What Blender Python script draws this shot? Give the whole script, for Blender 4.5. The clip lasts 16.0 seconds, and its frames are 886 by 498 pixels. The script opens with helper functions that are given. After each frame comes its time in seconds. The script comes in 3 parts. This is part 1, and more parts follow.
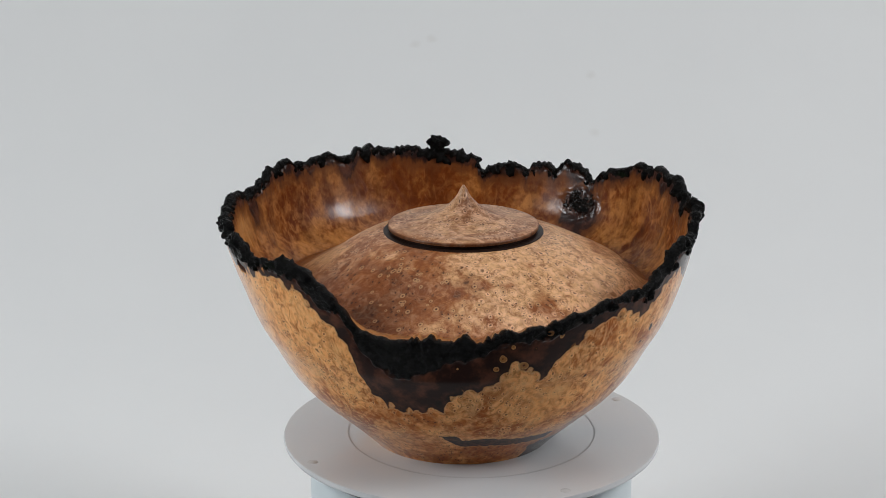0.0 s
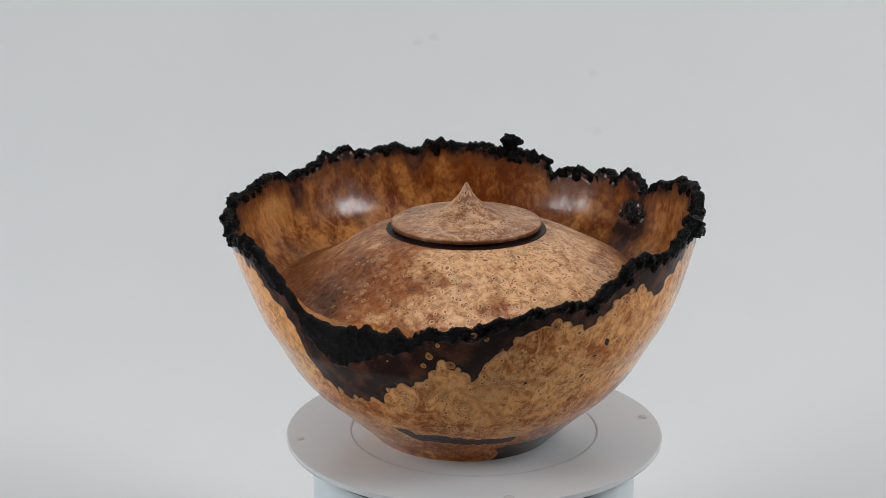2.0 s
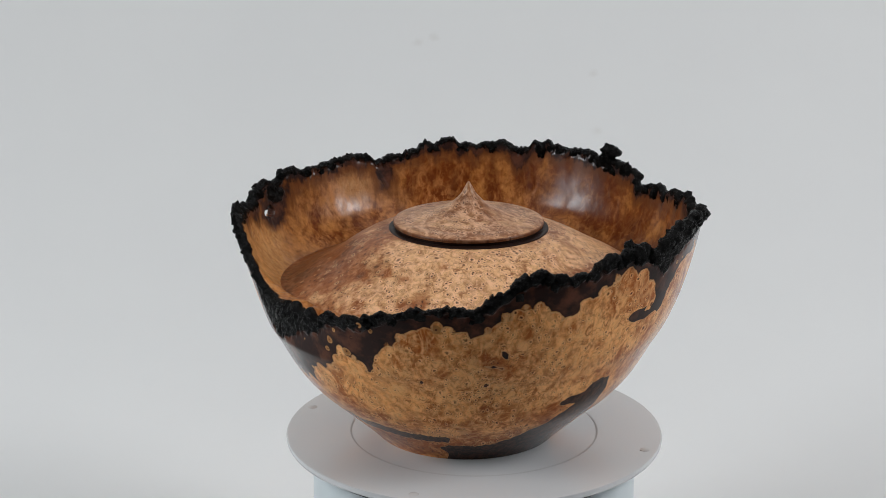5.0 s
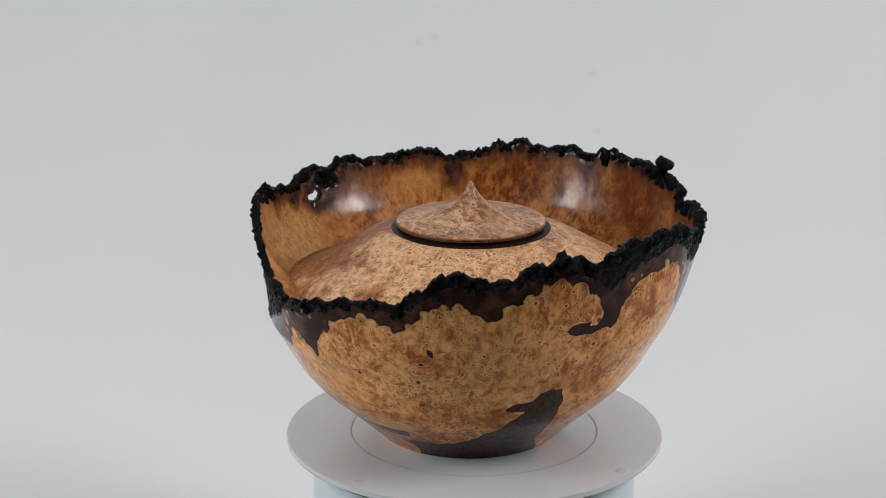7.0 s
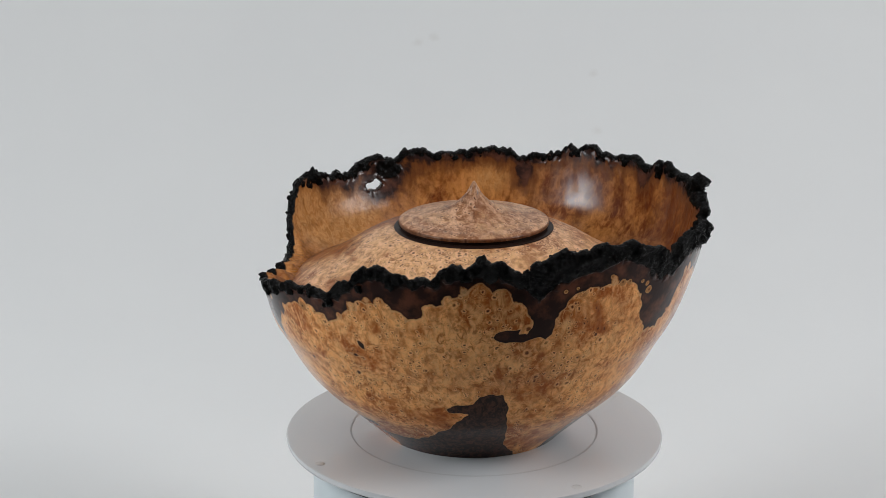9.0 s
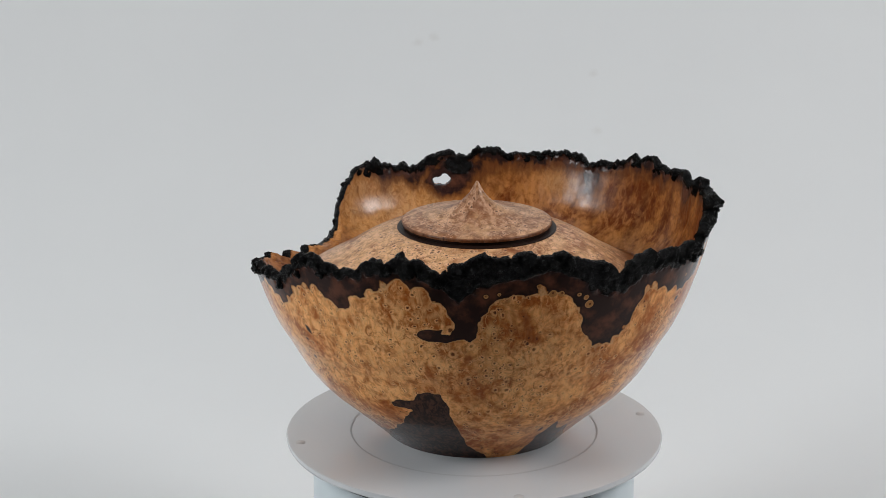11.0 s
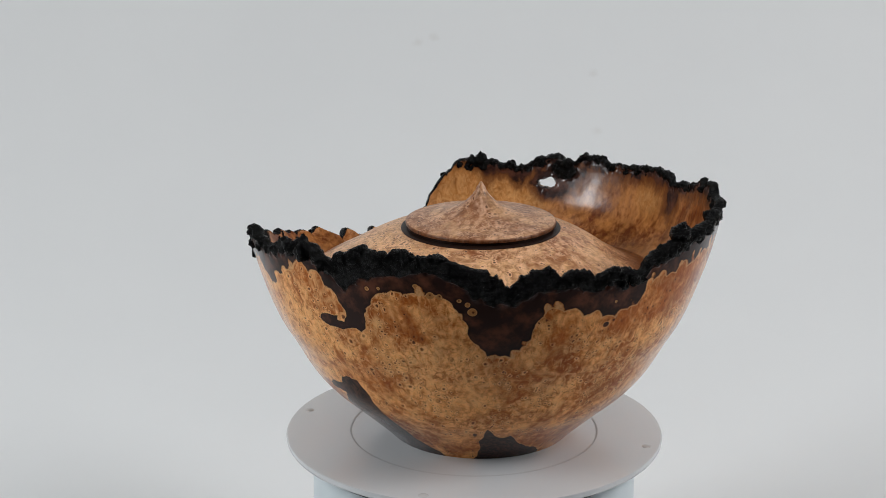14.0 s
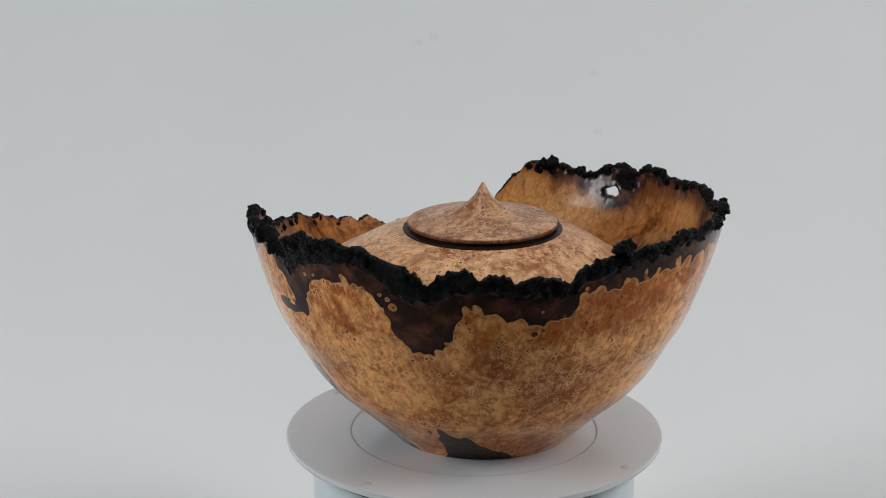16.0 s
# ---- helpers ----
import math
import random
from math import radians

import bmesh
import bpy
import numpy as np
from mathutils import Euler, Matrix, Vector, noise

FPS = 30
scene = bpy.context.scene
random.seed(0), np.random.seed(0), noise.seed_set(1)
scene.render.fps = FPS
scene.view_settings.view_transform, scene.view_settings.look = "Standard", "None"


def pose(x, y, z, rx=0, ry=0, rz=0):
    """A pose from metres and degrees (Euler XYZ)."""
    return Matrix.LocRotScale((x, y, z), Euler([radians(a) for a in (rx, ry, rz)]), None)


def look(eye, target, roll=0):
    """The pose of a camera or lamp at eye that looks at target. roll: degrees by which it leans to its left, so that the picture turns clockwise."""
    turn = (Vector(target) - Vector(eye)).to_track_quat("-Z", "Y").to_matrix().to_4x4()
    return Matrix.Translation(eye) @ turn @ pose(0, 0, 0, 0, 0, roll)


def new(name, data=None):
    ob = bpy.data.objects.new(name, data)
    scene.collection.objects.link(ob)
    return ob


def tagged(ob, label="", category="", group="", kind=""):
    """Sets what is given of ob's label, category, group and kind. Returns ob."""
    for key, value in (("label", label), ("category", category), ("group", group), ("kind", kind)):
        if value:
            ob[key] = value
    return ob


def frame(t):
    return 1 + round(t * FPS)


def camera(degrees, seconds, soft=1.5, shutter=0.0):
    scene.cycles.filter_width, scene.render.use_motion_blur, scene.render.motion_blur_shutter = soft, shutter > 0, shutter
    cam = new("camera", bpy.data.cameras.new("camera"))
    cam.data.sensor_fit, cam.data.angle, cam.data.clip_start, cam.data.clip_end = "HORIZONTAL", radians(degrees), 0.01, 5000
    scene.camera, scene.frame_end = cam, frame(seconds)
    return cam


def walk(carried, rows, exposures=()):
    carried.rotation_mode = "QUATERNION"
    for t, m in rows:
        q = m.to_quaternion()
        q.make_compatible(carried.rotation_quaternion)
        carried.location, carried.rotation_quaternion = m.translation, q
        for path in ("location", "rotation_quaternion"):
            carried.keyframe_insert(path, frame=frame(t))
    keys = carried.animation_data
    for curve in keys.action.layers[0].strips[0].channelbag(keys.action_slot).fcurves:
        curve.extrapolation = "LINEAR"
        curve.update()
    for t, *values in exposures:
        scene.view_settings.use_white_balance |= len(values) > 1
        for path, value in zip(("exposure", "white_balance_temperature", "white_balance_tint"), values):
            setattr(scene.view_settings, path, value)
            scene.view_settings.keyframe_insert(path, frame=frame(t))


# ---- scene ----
# ---------------------------------------------------------------- camera
cam = camera(26.14, 16.0, 0.9)
EYE, AIM = (0.0, -0.95276, 0.37750), (-0.01663, 0.95981, -0.28014)
SPIN = -9.66  # degrees a second, seen from above


def aimed(right=0.0, up=0.0):
    """The camera's pose, turned by a few hundredths of a degree."""
    m = look(EYE, [e + a for e, a in zip(EYE, AIM)])
    return m @ pose(0, 0, 0, up, -right, 0)


walk(cam, [(0.0, aimed(0.078, 0.048)), (0.2, aimed(0.055, 0.034)), (0.5, aimed(0.0, 0.0)), (1.0, aimed()), (16.0, aimed())],
     exposures=[(0.0, -0.37), (13.0, -0.37), (15.0, -0.41), (16.0, -0.49)])

# ---------------------------------------------------------------- light
world = bpy.data.worlds.new("studio_air")
world.use_nodes = True
world.node_tree.nodes["Background"].inputs[0].default_value = (0.90, 0.95, 1.0, 1)
world.node_tree.nodes["Background"].inputs[1].default_value = 0.2
scene.world = world


def softbox(name, eye, target, w, h, watts, colour):
    lamp = bpy.data.lights.new(name, "AREA")
    lamp.shape, lamp.size, lamp.size_y, lamp.energy, lamp.color = "RECTANGLE", w, h, watts, colour
    ob = new(name, lamp)
    ob.matrix_world = look(eye, target)
    return ob


softbox("softbox", (-0.97, -0.42, 0.62), (0, 0.25, 0.14), 0.34, 0.52, 10.4, (0.93, 0.97, 1.0))
softbox("softbox", (1.02, -0.28, 0.78), (0, 0.25, 0.14), 0.34, 0.52, 11.4, (0.97, 0.98, 1.0))
softbox("ceiling_panel", (0.0, -0.22, 2.2), (0, -0.22, 0), 2.6, 1.5, 16.5, (0.98, 0.99, 1.0))

# ---------------------------------------------------------------- materials


class Nodes:
    """A short way to write node materials."""

    def __init__(self, name):
        self.mat = bpy.data.materials.new(name)
        self.mat.use_nodes = True
        self.tree = self.mat.node_tree
        self.bsdf = self.tree.nodes["Principled BSDF"]

    def put(self, where, value):
        if hasattr(value, "is_linked") or hasattr(value, "links"):
            self.tree.links.new(value, where)
        else:
            where.default_value = value

    def add(self, kind, **sets):
        n = self.tree.nodes.new(kind)
        for k, v in sets.items():
            if k == "operation":
                n.operation = v
            elif k == "voronoi_dimensions":
                n.voronoi_dimensions = v
            elif k == "blend_type":
                n.data_type, n.blend_type = "RGBA", v
        return n

    def math(self, op, a, b=0.0, clamp=False):
        n = self.add("ShaderNodeMath", operation=op)
        n.use_clamp = clamp
        self.put(n.inputs[0], a), self.put(n.inputs[1], b)
        return n.outputs[0]

    def step(self, a, lo, hi):
        n = self.add("ShaderNodeMapRange")
        n.interpolation_type = "SMOOTHSTEP"
        self.put(n.inputs[0], a), self.put(n.inputs[1], lo), self.put(n.inputs[2], hi)
        return n.outputs[0]

    def mix(self, f, a, b, blend="MIX"):
        n = self.add("ShaderNodeMix", blend_type=blend)
        self.put(n.inputs[0], f), self.put(n.inputs[6], a), self.put(n.inputs[7], b)
        return n.outputs[2]

    def coords(self, scale=(1, 1, 1), uv=False):
        tc, mp = self.add("ShaderNodeTexCoord"), self.add("ShaderNodeMapping")
        self.tree.links.new(tc.outputs["UV" if uv else "Object"], mp.inputs[0])
        mp.inputs[3].default_value = scale
        return mp.outputs[0]

    def noise(self, vec, scale, detail=4.0, rough=0.55, warp=0.0):
        n = self.add("ShaderNodeTexNoise")
        self.put(n.inputs["Vector"], vec)
        n.inputs["Scale"].default_value, n.inputs["Detail"].default_value = scale, detail
        n.inputs["Roughness"].default_value, n.inputs["Distortion"].default_value = rough, warp
        return n.outputs[0]

    def voronoi(self, vec, scale, dims="2D", rand=1.0):
        n = self.add("ShaderNodeTexVoronoi", voronoi_dimensions=dims)
        self.put(n.inputs["Vector"], vec)
        n.inputs["Scale"].default_value, n.inputs["Randomness"].default_value = scale, rand
        return n

    def attr(self, name):
        n = self.add("ShaderNodeAttribute")
        n.attribute_name = name
        return n.outputs["Fac"]

    def bump(self, height, strength, distance):
        n = self.add("ShaderNodeBump")
        n.inputs["Strength"].default_value, n.inputs["Distance"].default_value = strength, distance
        self.put(n.inputs["Height"], height)
        self.tree.links.new(n.outputs[0], self.bsdf.inputs["Normal"])

    def done(self, colour, rough, spec=0.5, coat=0.0):
        self.put(self.bsdf.inputs["Base Color"], colour), self.put(self.bsdf.inputs["Roughness"], rough)
        if spec is not None:
            self.bsdf.inputs["Specular IOR Level"].default_value = spec
        self.put(self.bsdf.inputs["Coat Weight"], coat)
        self.bsdf.inputs["Coat Roughness"].default_value = 0.22
        return self.mat


def shifted(k, vec, scale, amount):
    """Coordinates swayed by a noise, so that cells and lines bend."""
    warp = k.add("ShaderNodeTexNoise")
    k.put(warp.inputs["Vector"], vec)
    warp.inputs["Scale"].default_value, warp.inputs["Detail"].default_value = scale, 2.0
    off, at = k.add("ShaderNodeVectorMath", operation="SCALE"), k.add("ShaderNodeVectorMath", operation="ADD")
    k.put(off.inputs[0], warp.outputs[1])
    off.inputs[3].default_value = amount
    k.put(at.inputs[0], vec), k.put(at.inputs[1], off.outputs[0])
    return at.outputs[0]


def eye_layer(k, base, uv, scale, amount, lo, hi, pale, deep, ring_gain=0.8, tone=None, rim=0.14):
    """Burl eyes: an uneven dark pith in a faint pale ring with a thin dark line round it, in clusters."""
    v = k.voronoi(shifted(k, shifted(k, uv, 190.0, 0.0030), 700.0, 0.0013), scale, rand=1.0)
    chance = k.noise(v.outputs["Color"], 4.0, 0.0)
    other = k.noise(v.outputs["Color"], 9.0, 0.0)
    d = k.math("MULTIPLY", v.outputs["Distance"], k.math("ADD", 0.55, k.math("MULTIPLY", other, 1.0)))
    pick = k.math("ADD", k.noise(uv, 34.0, 2.0, 0.6), k.math("MULTIPLY", k.math("SUBTRACT", chance, 0.5), 0.6))
    few = k.math("MULTIPLY", k.step(pick, lo, hi), amount)
    if tone is not None:
        halo = k.math("MULTIPLY", k.math("SUBTRACT", 1.0, k.step(tone, -0.45, 0.05)), k.math("SUBTRACT", 1.0, k.step(d, 0.12, 0.50)))
        base = k.mix(k.math("MULTIPLY", k.math("MULTIPLY", halo, few), 0.35), base, k.mix(0.6, base, deep))
        ring_gain = k.math("MULTIPLY", k.step(tone, -0.40, 0.0), ring_gain)
    ring = k.math("MULTIPLY", k.step(d, 0.10, 0.20), k.math("SUBTRACT", 1.0, k.step(d, 0.28, 0.42)))
    line = k.math("MULTIPLY", k.step(d, 0.34, 0.42), k.math("SUBTRACT", 1.0, k.step(d, 0.44, 0.54)))
    base = k.mix(k.math("MULTIPLY", k.math("MULTIPLY", ring, few), k.math("MULTIPLY", ring_gain, chance)), base, pale)
    base = k.mix(k.math("MULTIPLY", k.math("MULTIPLY", line, few), rim), base, deep)
    pith = k.math("SUBTRACT", 1.0, k.step(d, 0.06, 0.21))
    return k.mix(k.math("MULTIPLY", k.math("MULTIPLY", pith, few), 0.92), base, deep)


def burl_colour(k, uv, pale, mid, deep, eyes=1.0, streak=0.0, tone=None, drift=0.20, dense=0.0):
    """Burl figure: drifting tones, growth lines that wind round the clusters, eyes, hair-fine grain."""
    ob = k.coords()
    bright = (min(0.95, pale[0] * 1.22), pale[1] * 1.28, pale[2] * 1.6, 1)
    rich = (mid[0] * 0.62, mid[1] * 0.52, mid[2] * 0.44, 1)
    big = k.math("ADD", k.math("MULTIPLY", k.noise(ob, 30.0, 3.0, 0.55, 1.0), 1.35), k.math("MULTIPLY", k.noise(shifted(k, ob, 200.0, 0.004), 120.0, 3.0, 0.6, 1.2), 0.55))
    big = k.math("SUBTRACT", big, 0.45)
    calm = 1.0
    if tone is not None:
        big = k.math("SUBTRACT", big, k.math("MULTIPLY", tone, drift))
        calm = k.math("ADD", 0.20, k.math("MULTIPLY", k.step(tone, -0.60, 0.25), 0.80))
    base = k.mix(k.step(big, 0.34, 0.64), pale, mid)
    base = k.mix(k.math("MULTIPLY", k.step(big, 0.58, 0.80), 0.78), base, rich)
    base = k.mix(k.math("MULTIPLY", k.step(big, 0.84, 1.15), 0.80), base, deep)
    swirl = k.noise(ob, 62.0, 2.0, 0.5, 2.0)
    base = k.mix(k.math("MULTIPLY", k.step(swirl, 0.50, 0.68), 0.50), base, rich)
    base = k.mix(k.math("MULTIPLY", k.math("MULTIPLY", k.math("SUBTRACT", 1.0, k.step(swirl, 0.30, 0.50)), calm), 0.62), base, bright)
    # growth lines
    field = k.noise(shifted(k, shifted(k, ob, 90.0, 0.010), 420.0, 0.0022), 48.0, 2.5, 0.5, 0.8)
    where = k.math("MULTIPLY", k.step(k.noise(ob, 38.0, 1.0, 0.5), 0.44, 0.62), 1.0 if eyes else 0.35)
    wave = k.math("SINE", k.math("MULTIPLY", field, 95.0))
    base = k.mix(k.math("MULTIPLY", k.math("MULTIPLY", k.step(wave, 0.30, 0.95), where), 0.26), base, rich)
    base = k.mix(k.math("MULTIPLY", k.math("MULTIPLY", k.step(k.math("MULTIPLY", wave, -1.0), 0.45, 1.0), k.math("MULTIPLY", where, calm)), 0.20), base, bright)
    # feathery wisps, and worm-like grain that curls, stronger in some places than in others
    wisp = k.noise(k.coords((1, 1, 0.5)), 125.0, 2.0, 0.5, 2.0)
    base = k.mix(k.math("MULTIPLY", k.step(wisp, 0.47, 0.72), k.math("MULTIPLY", calm, 0.72)), base, bright)
    base = k.mix(k.math("MULTIPLY", k.math("SUBTRACT", 1.0, k.step(wisp, 0.32, 0.48)), 0.34), base, rich)
    lively = k.math("ADD", 0.40, k.math("MULTIPLY", k.step(k.noise(ob, 42.0, 2.0), 0.40, 0.60), 0.60 if eyes else 0.0))
    hair = k.noise(shifted(k, k.coords((1, 1, 0.7)), 150.0, 0.007), 300.0, 3.0, 0.55, 1.1)
    base = k.mix(k.math("MULTIPLY", k.math("MULTIPLY", k.step(hair, 0.47, 0.70), calm), k.math("MULTIPLY", lively, 0.78)), base, bright)
    base = k.mix(k.math("MULTIPLY", k.math("SUBTRACT", 1.0, k.step(hair, 0.30, 0.52)), k.math("MULTIPLY", lively, 0.78)), base, rich)
    if eyes:
        base = eye_layer(k, base, uv, 300.0, eyes, 0.50 - dense, 0.60 - dense, bright, deep, 0.80, tone, 0.22)
        base = eye_layer(k, base, shifted(k, uv, 3.0, 0.05), 175.0, eyes * 0.85, 0.62, 0.72, bright, deep, 0.9, tone)
    if streak:
        band = k.noise(k.coords((1, 1, 0.10)), 70.0, 2.0, 0.5, 0.6)
        run = k.noise(k.coords((1, 1, 0.22)), 190.0, 3.0, 0.55, 1.4)
        base = k.mix(k.math("MULTIPLY", k.step(band, 0.46, 0.66), streak * 1.3), base, deep)
        base = k.mix(k.math("MULTIPLY", k.step(run, 0.48, 0.66), streak * 0.7), base, deep)
        base = k.mix(k.math("MULTIPLY", k.math("SUBTRACT", 1.0, k.step(run, 0.32, 0.46)), streak * 0.7), base, bright)
    fine = k.noise(ob, 620.0, 3.0, 0.6)
    base = k.mix(k.math("MULTIPLY", k.step(fine, 0.50, 0.70), 0.14), base, deep)
    return base, fine


def wall_material():
    k = Nodes("burl_wall")
    uv = k.coords(uv=True)
    inside, tone = k.attr("inside"), k.attr("tone")
    outer, fine = burl_colour(k, uv, (0.88, 0.398, 0.130, 1), (0.455, 0.126, 0.0205, 1), (0.045, 0.012, 0.004, 1), 1.0, 0.10, tone)
    # oiled inside: also deeper to paint in the bowl's own shade and warm bounce
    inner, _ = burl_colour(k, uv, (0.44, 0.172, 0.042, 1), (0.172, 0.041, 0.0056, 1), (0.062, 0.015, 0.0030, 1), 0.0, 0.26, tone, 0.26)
    # tan stretches: paler wood, with some of the wall's sheen put into the colour
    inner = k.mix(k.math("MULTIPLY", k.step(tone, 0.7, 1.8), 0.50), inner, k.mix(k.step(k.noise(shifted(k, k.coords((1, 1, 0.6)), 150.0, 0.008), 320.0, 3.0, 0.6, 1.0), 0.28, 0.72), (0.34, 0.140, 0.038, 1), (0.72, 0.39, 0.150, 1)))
    eye, ob = k.attr("eye"), k.coords()
    outer = k.mix(k.math("SUBTRACT", 1.0, k.step(eye, 0.95, 1.15)), outer, k.mix(k.noise(ob, 500.0, 2.0), (0.46, 0.22, 0.075, 1), (0.26, 0.10, 0.03, 1)))
    outer = k.mix(k.math("SUBTRACT", 1.0, k.step(eye, 0.18, 0.38)), outer, (0.09, 0.03, 0.01, 1))
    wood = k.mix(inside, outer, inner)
    ob = k.coords()
    lobes = k.voronoi(shifted(k, uv, 120.0, 0.004), 150.0, rand=0.9).outputs["Distance"]
    wob = k.math("SUBTRACT", k.noise(ob, 110.0, 4.0, 0.62, 0.8), 0.5)
    run = k.math("SUBTRACT", k.noise(k.coords((1, 1, 0.14)), 230.0, 4.0, 0.6), 0.5)
    out_edge = k.math("ADD", k.math("MULTIPLY", k.math("SUBTRACT", lobes, 0.40), 7.5), k.math("MULTIPLY", wob, 5.5))
    in_edge = k.math("ADD", k.math("MULTIPLY", run, 8.0), k.math("MULTIPLY", wob, 12.0))
    n = k.add("ShaderNodeMix")
    k.put(n.inputs[0], inside), k.put(n.inputs[2], out_edge), k.put(n.inputs[3], in_edge)
    edge = n.outputs[0]
    stain = k.math("ADD", k.attr("stain"), edge)
    brown = k.mix(k.step(k.noise(ob, 90.0, 4.0, 0.6), 0.42, 0.66), (0.024, 0.0100, 0.0080, 1), (0.105, 0.038, 0.021, 1))
    grain = k.noise(k.coords((1, 1, 0.3)), 420.0, 3.0, 0.6, 0.8)
    heart = k.mix(k.step(grain, 0.40, 0.64), (0.018, 0.0072, 0.0050, 1), (0.070, 0.028, 0.0165, 1))
    brown = k.mix(k.step(k.attr("heart"), -2.0, 3.0), brown, heart)
    brown = k.mix(k.math("MULTIPLY", k.math("SUBTRACT", 1.0, k.step(stain, 0.5, 4.5)), 0.6), brown, (0.008, 0.004, 0.003, 1))
    soft = k.math("ADD", -2.0, k.math("MULTIPLY", inside, -4.5))
    wood = k.mix(k.math("MULTIPLY", k.step(stain, soft, 0.3), k.math("ADD", 0.45, k.math("MULTIPLY", inside, 0.40))), wood, (0.125, 0.040, 0.012, 1))
    seam = k.math("MULTIPLY", k.step(stain, -1.9, -1.0), k.math("SUBTRACT", 1.0, k.step(stain, -0.7, -0.1)))  # the pale line along the sapwood
    wood = k.mix(k.math("MULTIPLY", k.math("MULTIPLY", seam, k.math("SUBTRACT", 1.0, inside)), 0.55), wood, (0.66, 0.38, 0.17, 1))
    col = k.mix(k.step(stain, -0.25, k.math("ADD", 0.45, k.math("MULTIPLY", inside, 3.0))), wood, brown)
    char = k.step(k.math("ADD", k.attr("char"), k.math("MULTIPLY", edge, 0.6)), 0.4, 2.6)
    soot = k.mix(k.step(k.noise(ob, 260.0, 4.0, 0.7), 0.45, 0.75), (0.002, 0.002, 0.002, 1), (0.009, 0.008, 0.007, 1))
    col = k.mix(char, col, soot)
    crack = k.noise(ob, 700.0, 4.0, 0.7)
    k.bump(k.math("ADD", k.math("ADD", k.math("MULTIPLY", crack, char), k.math("MULTIPLY", fine, 0.05)), k.math("MULTIPLY", k.math("MULTIPLY", k.noise(k.coords((1, 1, 0.6)), 120.0, 2.0, 0.5, 1.0), inside), 0.55)), 0.8, 0.0014)
    rough = k.math("SUBTRACT", 0.38, k.math("MULTIPLY", char, 0.20))
    k.put(k.bsdf.inputs["Specular IOR Level"], k.math("ADD", 0.085, k.math("MULTIPLY", char, 0.03)))
    edge_on = k.add("ShaderNodeLayerWeight")
    edge_on.inputs["Blend"].default_value = 0.5
    gloss = k.math("ADD", 0.02, k.math("MULTIPLY", k.step(edge_on.outputs["Facing"], 0.56, 0.90), 0.95))  # the oil finish shines edge on
    n = k.add("ShaderNodeMix")
    k.put(n.inputs[0], inside), k.put(n.inputs[2], gloss)
    k.put(n.inputs[3], k.math("ADD", 0.15, k.math("MULTIPLY", k.step(k.noise(k.coords((1, 1, 0.5)), 110.0, 4.0, 0.65), 0.35, 0.65), 0.65)))
    return k.done(col, rough, None, k.math("MULTIPLY", k.math("SUBTRACT", 1.0, char), n.outputs[0]))


def dome_material(name, pale, mid, deep, eyes, coat=0.20, dense=0.0):
    k = Nodes(name)
    uv = k.coords(uv=True)
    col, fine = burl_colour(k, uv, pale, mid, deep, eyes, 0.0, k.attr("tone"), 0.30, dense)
    if name == "burl_lid":
        run = k.noise(k.coords((0.22, 1.0, 1.0)), 330.0, 3.0, 0.6, 0.9)
        col = k.mix(k.math("MULTIPLY", k.step(run, 0.50, 0.66), 0.30), col, deep)
    eye = k.attr("eye")
    ring = k.math("MULTIPLY", k.step(eye, 0.30, 0.50), k.math("SUBTRACT", 1.0, k.step(eye, 0.85, 1.05)))
    col = k.mix(k.math("MULTIPLY", k.math("SUBTRACT", 1.0, k.step(eye, 1.0, 1.35)), 0.35), col, deep)
    col = k.mix(k.math("MULTIPLY", ring, 0.50), col, pale)
    col = k.mix(k.math("SUBTRACT", 1.0, k.step(eye, 0.24, 0.44)), col, deep)
    k.bump(fine, 0.06, 0.0006)
    return k.done(col, 0.42, 0.25, coat)


def soot_material(name, pale, spec, rough, relief=0.0018):
    k = Nodes(name)
    ob = k.coords()
    n = k.noise(ob, 300.0, 4.0, 0.7)
    col = k.mix(k.step(n, 0.45, 0.75), (0.0018, 0.0018, 0.0017, 1), pale)
    col = k.mix(k.math("MULTIPLY", k.step(k.noise(ob, 55.0, 3.0), 0.62, 0.72), 0.6), col, (0.008, 0.016, 0.006, 1))
    k.bump(k.noise(ob, 800.0, 4.0, 0.72), 1.0, relief)
    return k.done(col, k.math("ADD", rough, k.math("MULTIPLY", n, 0.25)), spec)


def plain(name, colour, rough, spec=0.5, var=0.04, scale=8.0):
    k = Nodes(name)
    n = k.noise(k.coords(), scale, 4.0, 0.6)
    dark = tuple(c * (1 - var) for c in colour[:3]) + (1,)
    return k.done(k.mix(n, dark, colour), rough, spec)


def paper_material():
    """White paper, very slightly mottled, with a few faint specks."""
    k = Nodes("white_paper")
    ob = k.coords()
    col = k.mix(k.step(k.noise(ob, 3.0, 4.0, 0.6), 0.3, 0.7), (0.785, 0.79, 0.787, 1), (0.805, 0.81, 0.805, 1))
    for place in ((0.1045, 0.7191, 0.0527), (0.1053, 0.6586, 0.014), (-0.0377, 0.7546, 0.0785), (-0.0519, 0.7495, 0.0746)):
        d = k.add("ShaderNodeVectorMath", operation="DISTANCE")
        k.put(d.inputs[0], ob)
        d.inputs[1].default_value = place
        near = k.math("SUBTRACT", 1.0, k.step(k.math("ADD", d.outputs["Value"], k.math("MULTIPLY", k.noise(ob, 160.0, 2.0), 0.006)), 0.003, 0.010))
        col = k.mix(k.math("MULTIPLY", near, 0.5), col, (0.70, 0.69, 0.67, 1))
    return k.done(col, 0.9, 0.1)


